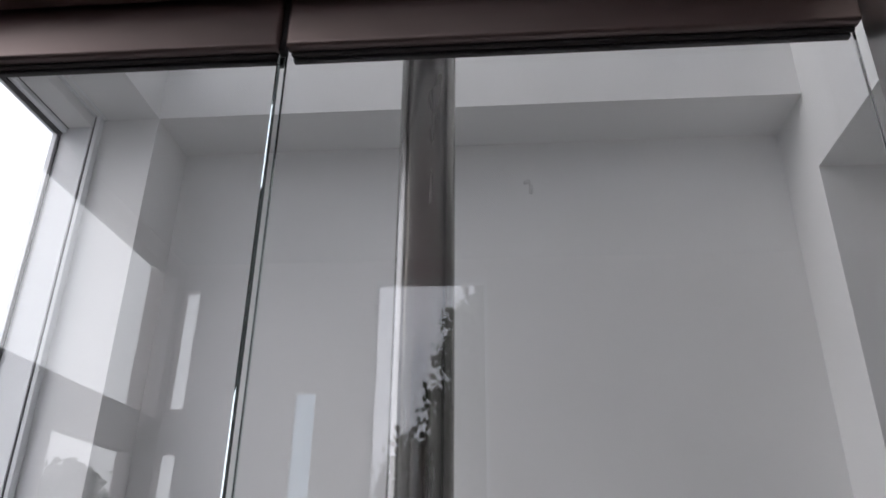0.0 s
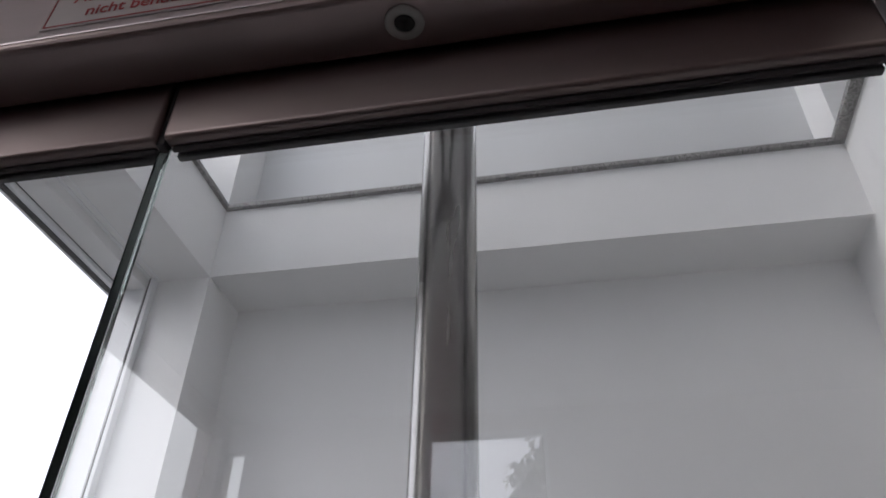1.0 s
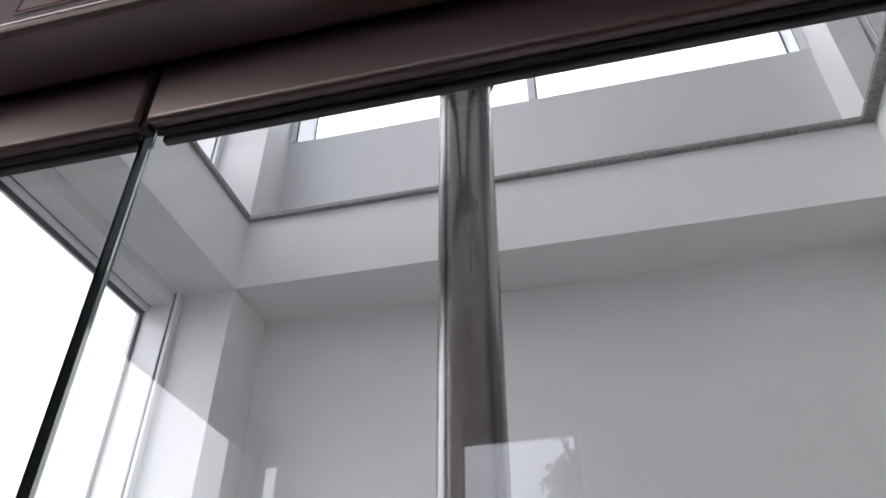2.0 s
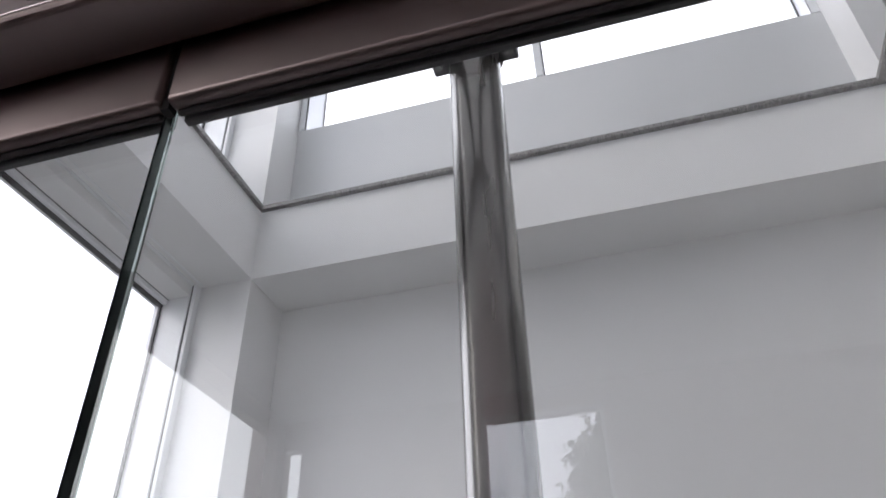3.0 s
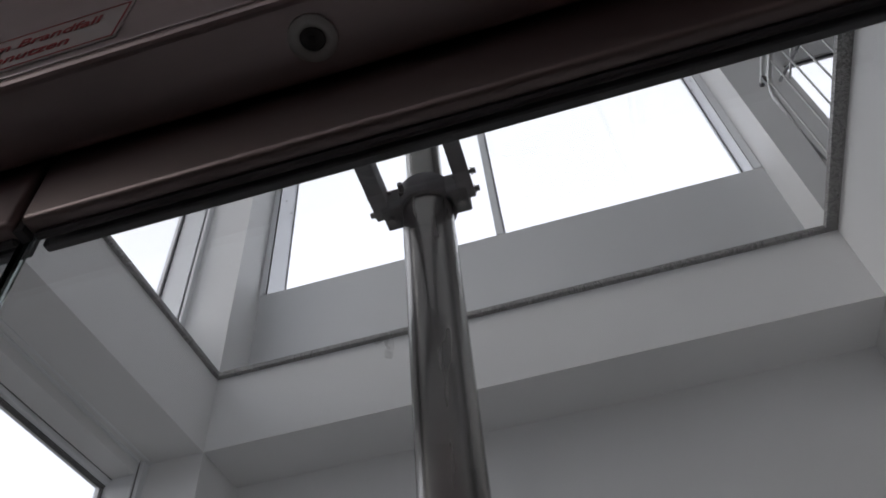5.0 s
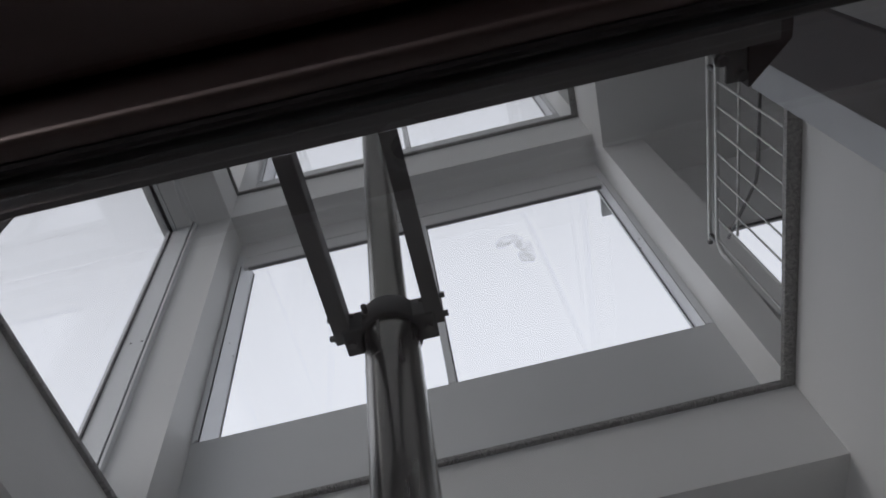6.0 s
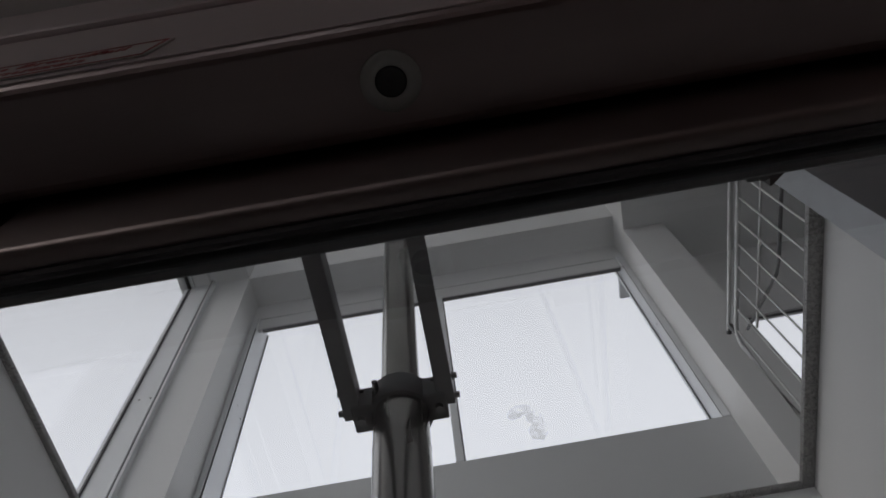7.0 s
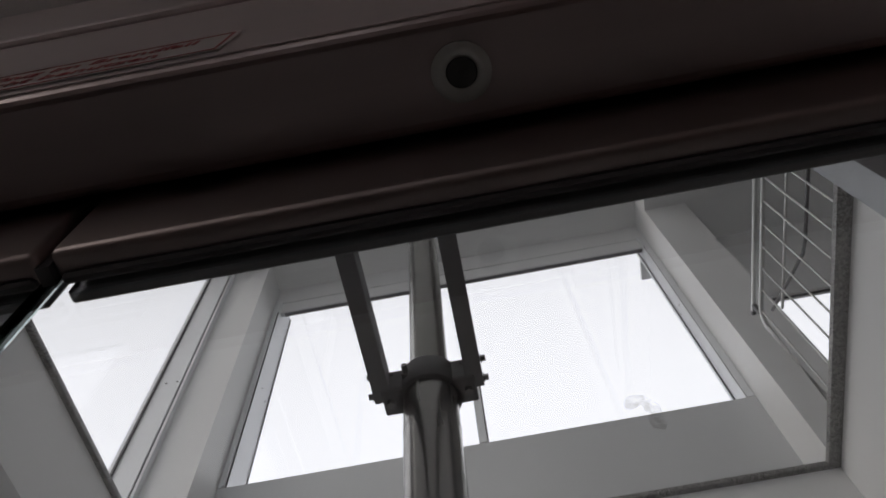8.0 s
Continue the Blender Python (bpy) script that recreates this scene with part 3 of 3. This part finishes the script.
y = thing("guide_yoke", "dark grey steel guide yoke clamped round the jack", "yoke", (CX, CY, ZC))
part("collar", lathe([(0.0695, 0.0), (0.0785, 0.0), (0.081, 0.003), (0.081, 0.074), (0.078, 0.08), (0.052, 0.08)], 64), CASTIRON, y, "cast iron clamp collar", True)
for s in (-1, 1):
    part("lug", box((min(s * 0.06, s * 0.118), -0.05, 0.0), (max(s * 0.06, s * 0.118), 0.03, 0.078), 0.004), CASTIRON, y)
    part("arm", boxes(((s * 0.117 - 0.0215, -0.53, 0.004), (s * 0.117 + 0.0215, -0.01, 0.010)), ((s * 0.117 - (0.0215 if s > 0 else -0.0155), -0.53, 0.010), (s * 0.117 - (0.0155 if s > 0 else -0.0215), -0.01, 0.075)), bevel=0.0015), GREY, y)
    for yy, zz in ((-0.025, 0.018), (-0.055, 0.058)):
        bo = part("bolt", add_cyl(cyl((s * 0.1415, yy, zz), (s * 0.152, yy, zz), 0.008, 6), (s * 0.085, yy, zz), (s * 0.148, yy, zz), 0.0055, 10), BOLT, y)
        part("washer", cyl((s * 0.139, yy, zz), (s * 0.1415, yy, zz), 0.0115, 16), BOLT, bo)
    part("bolt", add_cyl(cyl((s * 0.098, -0.012, -0.014), (s * 0.098, -0.012, 0.0), 0.011, 6), (s * 0.098, -0.012, -0.002), (s * 0.098, -0.012, 0.03), 0.006, 10), BOLT, y)
part("crossbeam", boxes(((-0.92, -0.69, 0.005), (0.98, -0.531, 0.013)), ((-0.92, -0.69, 0.013), (0.98, -0.682, 0.1)), bevel=0.0015), GREY, y, "angle steel crossbeam")
part("shoe_plate", box((0.873, -0.615, 0.034), (0.921, -0.445, 0.044), 0.002), GREY, y, "bare steel guide shoe plate")
bm = bmesh.new()
vs = [bm.verts.new((px, py, 0.03)) for px, py in ((0.922, -0.66), (1.02, -0.66), (1.02, -0.52), (0.977, -0.478), (0.927, -0.43), (0.922, -0.43))]
ex = bmesh.ops.extrude_face_region(bm, geom=[bm.faces.new(vs)])
bmesh.ops.translate(bm, vec=(0, 0, 0.05), verts=[g for g in ex["geom"] if isinstance(g, bmesh.types.BMVert)])
part("guide_shoe", bm, RUBBER, y, "black guide shoe")
for px, py in ((0.861, -0.506), (0.904, -0.463)):
    bo = part("bolt", add_cyl(cyl((px, py, 0.016), (px, py, 0.03), 0.013, 6), (px, py, 0.03), (px, py, 0.06), 0.007, 10), CASTIRON, y)
    part("washer", cyl((px, py, 0.03), (px, py, 0.0335), 0.017, 16), BOLT, bo)
part("clamp_screw", add_cyl(cyl((-0.05, -0.092, 0.035), (-0.05, -0.06, 0.035), 0.008, 6), (-0.05, -0.07, 0.035), (-0.05, -0.04, 0.035), 0.012, 12), BOLT, y)

# ---- guide rail on the side wall ----
r = thing("guide_rail", "grey galvanised lift guide rail bolted to the slab", "guide rail", (1.5, 1.0, -0.9))
part("flange", local(box((1.49, 0.92, -0.9), (1.51, 1.06, 4.38), 0.003), r.location), RAILSTEEL, r)
part("web", local(box((1.465, 0.655, -0.9), (1.488, 0.915, 12.3), 0.003), r.location), RUBBER, r, "black oiled rail blade")
r = thing("guide_rail", "dark steel lift guide rail beside the glass wall", "guide rail", (-1.47, 0.9, -0.9))
part("flange", local(box((-1.48, 0.85, -0.9), (-1.454, 0.97, 4.9), 0.003), r.location), CASTIRON, r)
part("web", local(box((-1.452, 0.64, -0.9), (-1.43, 0.849, 12.3), 0.003), r.location), RUBBER, r, "black oiled rail blade")

# ---- balustrade on the upper side landing ----
def arc(c, r, a0, a1, n=6):
    return [(BX, c[0] + r * math.cos(radians(a0 + (a1 - a0) * i / n)), c[1] + r * math.sin(radians(a0 + (a1 - a0) * i / n))) for i in range(n + 1)]


BX = 1.80
for lvl in range(2):
    z = ZG + STOREY * lvl
    b = thing("balustrade", "stainless steel landing balustrade with thin round bars", "balustrade", (BX, 1.4, z), group="landing balustrades")
    a = b.location.copy()
    part("frame", local(add_tube(bmesh.new(), [(BX, 0.30, z + 0.965)] + arc((2.36, z + 0.865), 0.1, 90, 0) + arc((2.36, z + 0.15), 0.1, 0, -90) + [(BX, 0.30, z + 0.05)], 0.0145, 10), a), TUBE, b, "", True)
    hr = part("handrail", local(add_tube(bmesh.new(), [(BX, 0.30, z + 1.065), (BX, 2.46, z + 1.065)], 0.0145, 12), a), TUBE, b, "round stainless handrail", True)
    part("end_cap", local(cyl((BX, 2.46, z + 1.065), (BX, 2.485, z + 1.065), 0.0165, 16), a), CASTIRON, hr, "dark plastic end cap")
    part("inner_rod", local(add_tube(bmesh.new(), [(BX + 0.02, 0.30, z + 0.75), (BX + 0.02, 2.26, z + 0.75)], 0.008, 8), a), TUBE, b, "", True)
    part("inner_rod", local(add_tube(bmesh.new(), [(BX + 0.02, 0.30, z + 0.54), (BX + 0.02, 1.74, z + 0.54), (BX + 0.02, 1.82, z + 0.555), (BX + 0.02, 2.05, z + 0.69), (BX + 0.02, 2.34, z + 0.865)], 0.0095, 8), a), GREY, b, "", True)
    yy = 0.435
    while yy < 2.4:
        part("bar", local(add_tube(bmesh.new(), [(BX, yy, z + 0.05), (BX, yy, z + 0.965)], 0.0055, 8), a), TUBE, b, "", True)
        yy += 0.14
    for yy in (0.32, 1.36, 2.42):
        part("bracket", local(box((BX - 0.012, yy - 0.012, z + 0.97), (BX + 0.012, yy + 0.012, z + 1.058), 0.003), a), CASTIRON, b)
    for yy in (0.5, 1.4, 2.3):
        part("foot", local(cyl((BX, yy, z - 0.002), (BX, yy, z + 0.055), 0.01, 10), a), TUBE, b)

# ---- tree outside the landing ----
def tree(at, height, low, wide, slope, seed):
    """Tapered trunk, limbs and a ragged cone-shaped crown of small leaf clumps."""
    rnd = random.Random(seed)
    t = thing("tree", "leafy green tree outside the landing glazing", "tree", at, group="trees outside")
    bm = bmesh.new()
    add_cyl(bm, (0, 0, 0), (0.04, 0.02, height * 0.85), 0.12, 12, 0.03)

    def reach(z):
        return min(wide, slope * (height - z))
    tips = []
    for i in range(1600):
        z = low + (height - low) * (rnd.random() ** 1.15) * 0.97
        an = rnd.uniform(0, 6.283)
        rad = reach(z) * rnd.uniform(0.25, 1.0) ** 0.5 * rnd.uniform(0.94, 1.05)
        tips.append(Vector((math.cos(an) * rad, math.sin(an) * rad, z)))
        if i % 40 == 0:
            add_cyl(bm, (0.02, 0.01, max(z - 0.4 - rad * 0.3, low * 0.6)), tips[-1] * 0.97, 0.03, 6, 0.008)
    part("trunk", bm, BARK, t, "", True)
    verts, faces = [], []
    for i in range(125000):
        p = tips[i % len(tips)] + Vector((rnd.gauss(0, 0.06), rnd.gauss(0, 0.06), rnd.gauss(0, 0.06)))
        m = Euler((rnd.uniform(0, 6.3), rnd.uniform(0, 6.3), rnd.uniform(0, 6.3))).to_matrix()
        s = rnd.uniform(0.042, 0.075)
        k0 = len(verts)
        for q in ((-0.5, 0, 0), (0, -0.35, 0.08), (0.6, 0, 0), (0, 0.35, 0.08)):
            verts.append(p + m @ (Vector(q) * s))
        faces.append((k0, k0 + 1, k0 + 2, k0 + 3))
    me = bpy.data.meshes.new("crown")
    me.from_pydata(verts, [], faces)
    me.materials.append(LEAF)
    c = new("crown", me)
    c.parent = t
    return t


tree((0.81, -4.6, -1.5), 7.1, 2.3, 1.4, 0.41, 4)
tree((-2.6, -4.1, -1.5), 3.75, 1.5, 0.75, 0.55, 11)
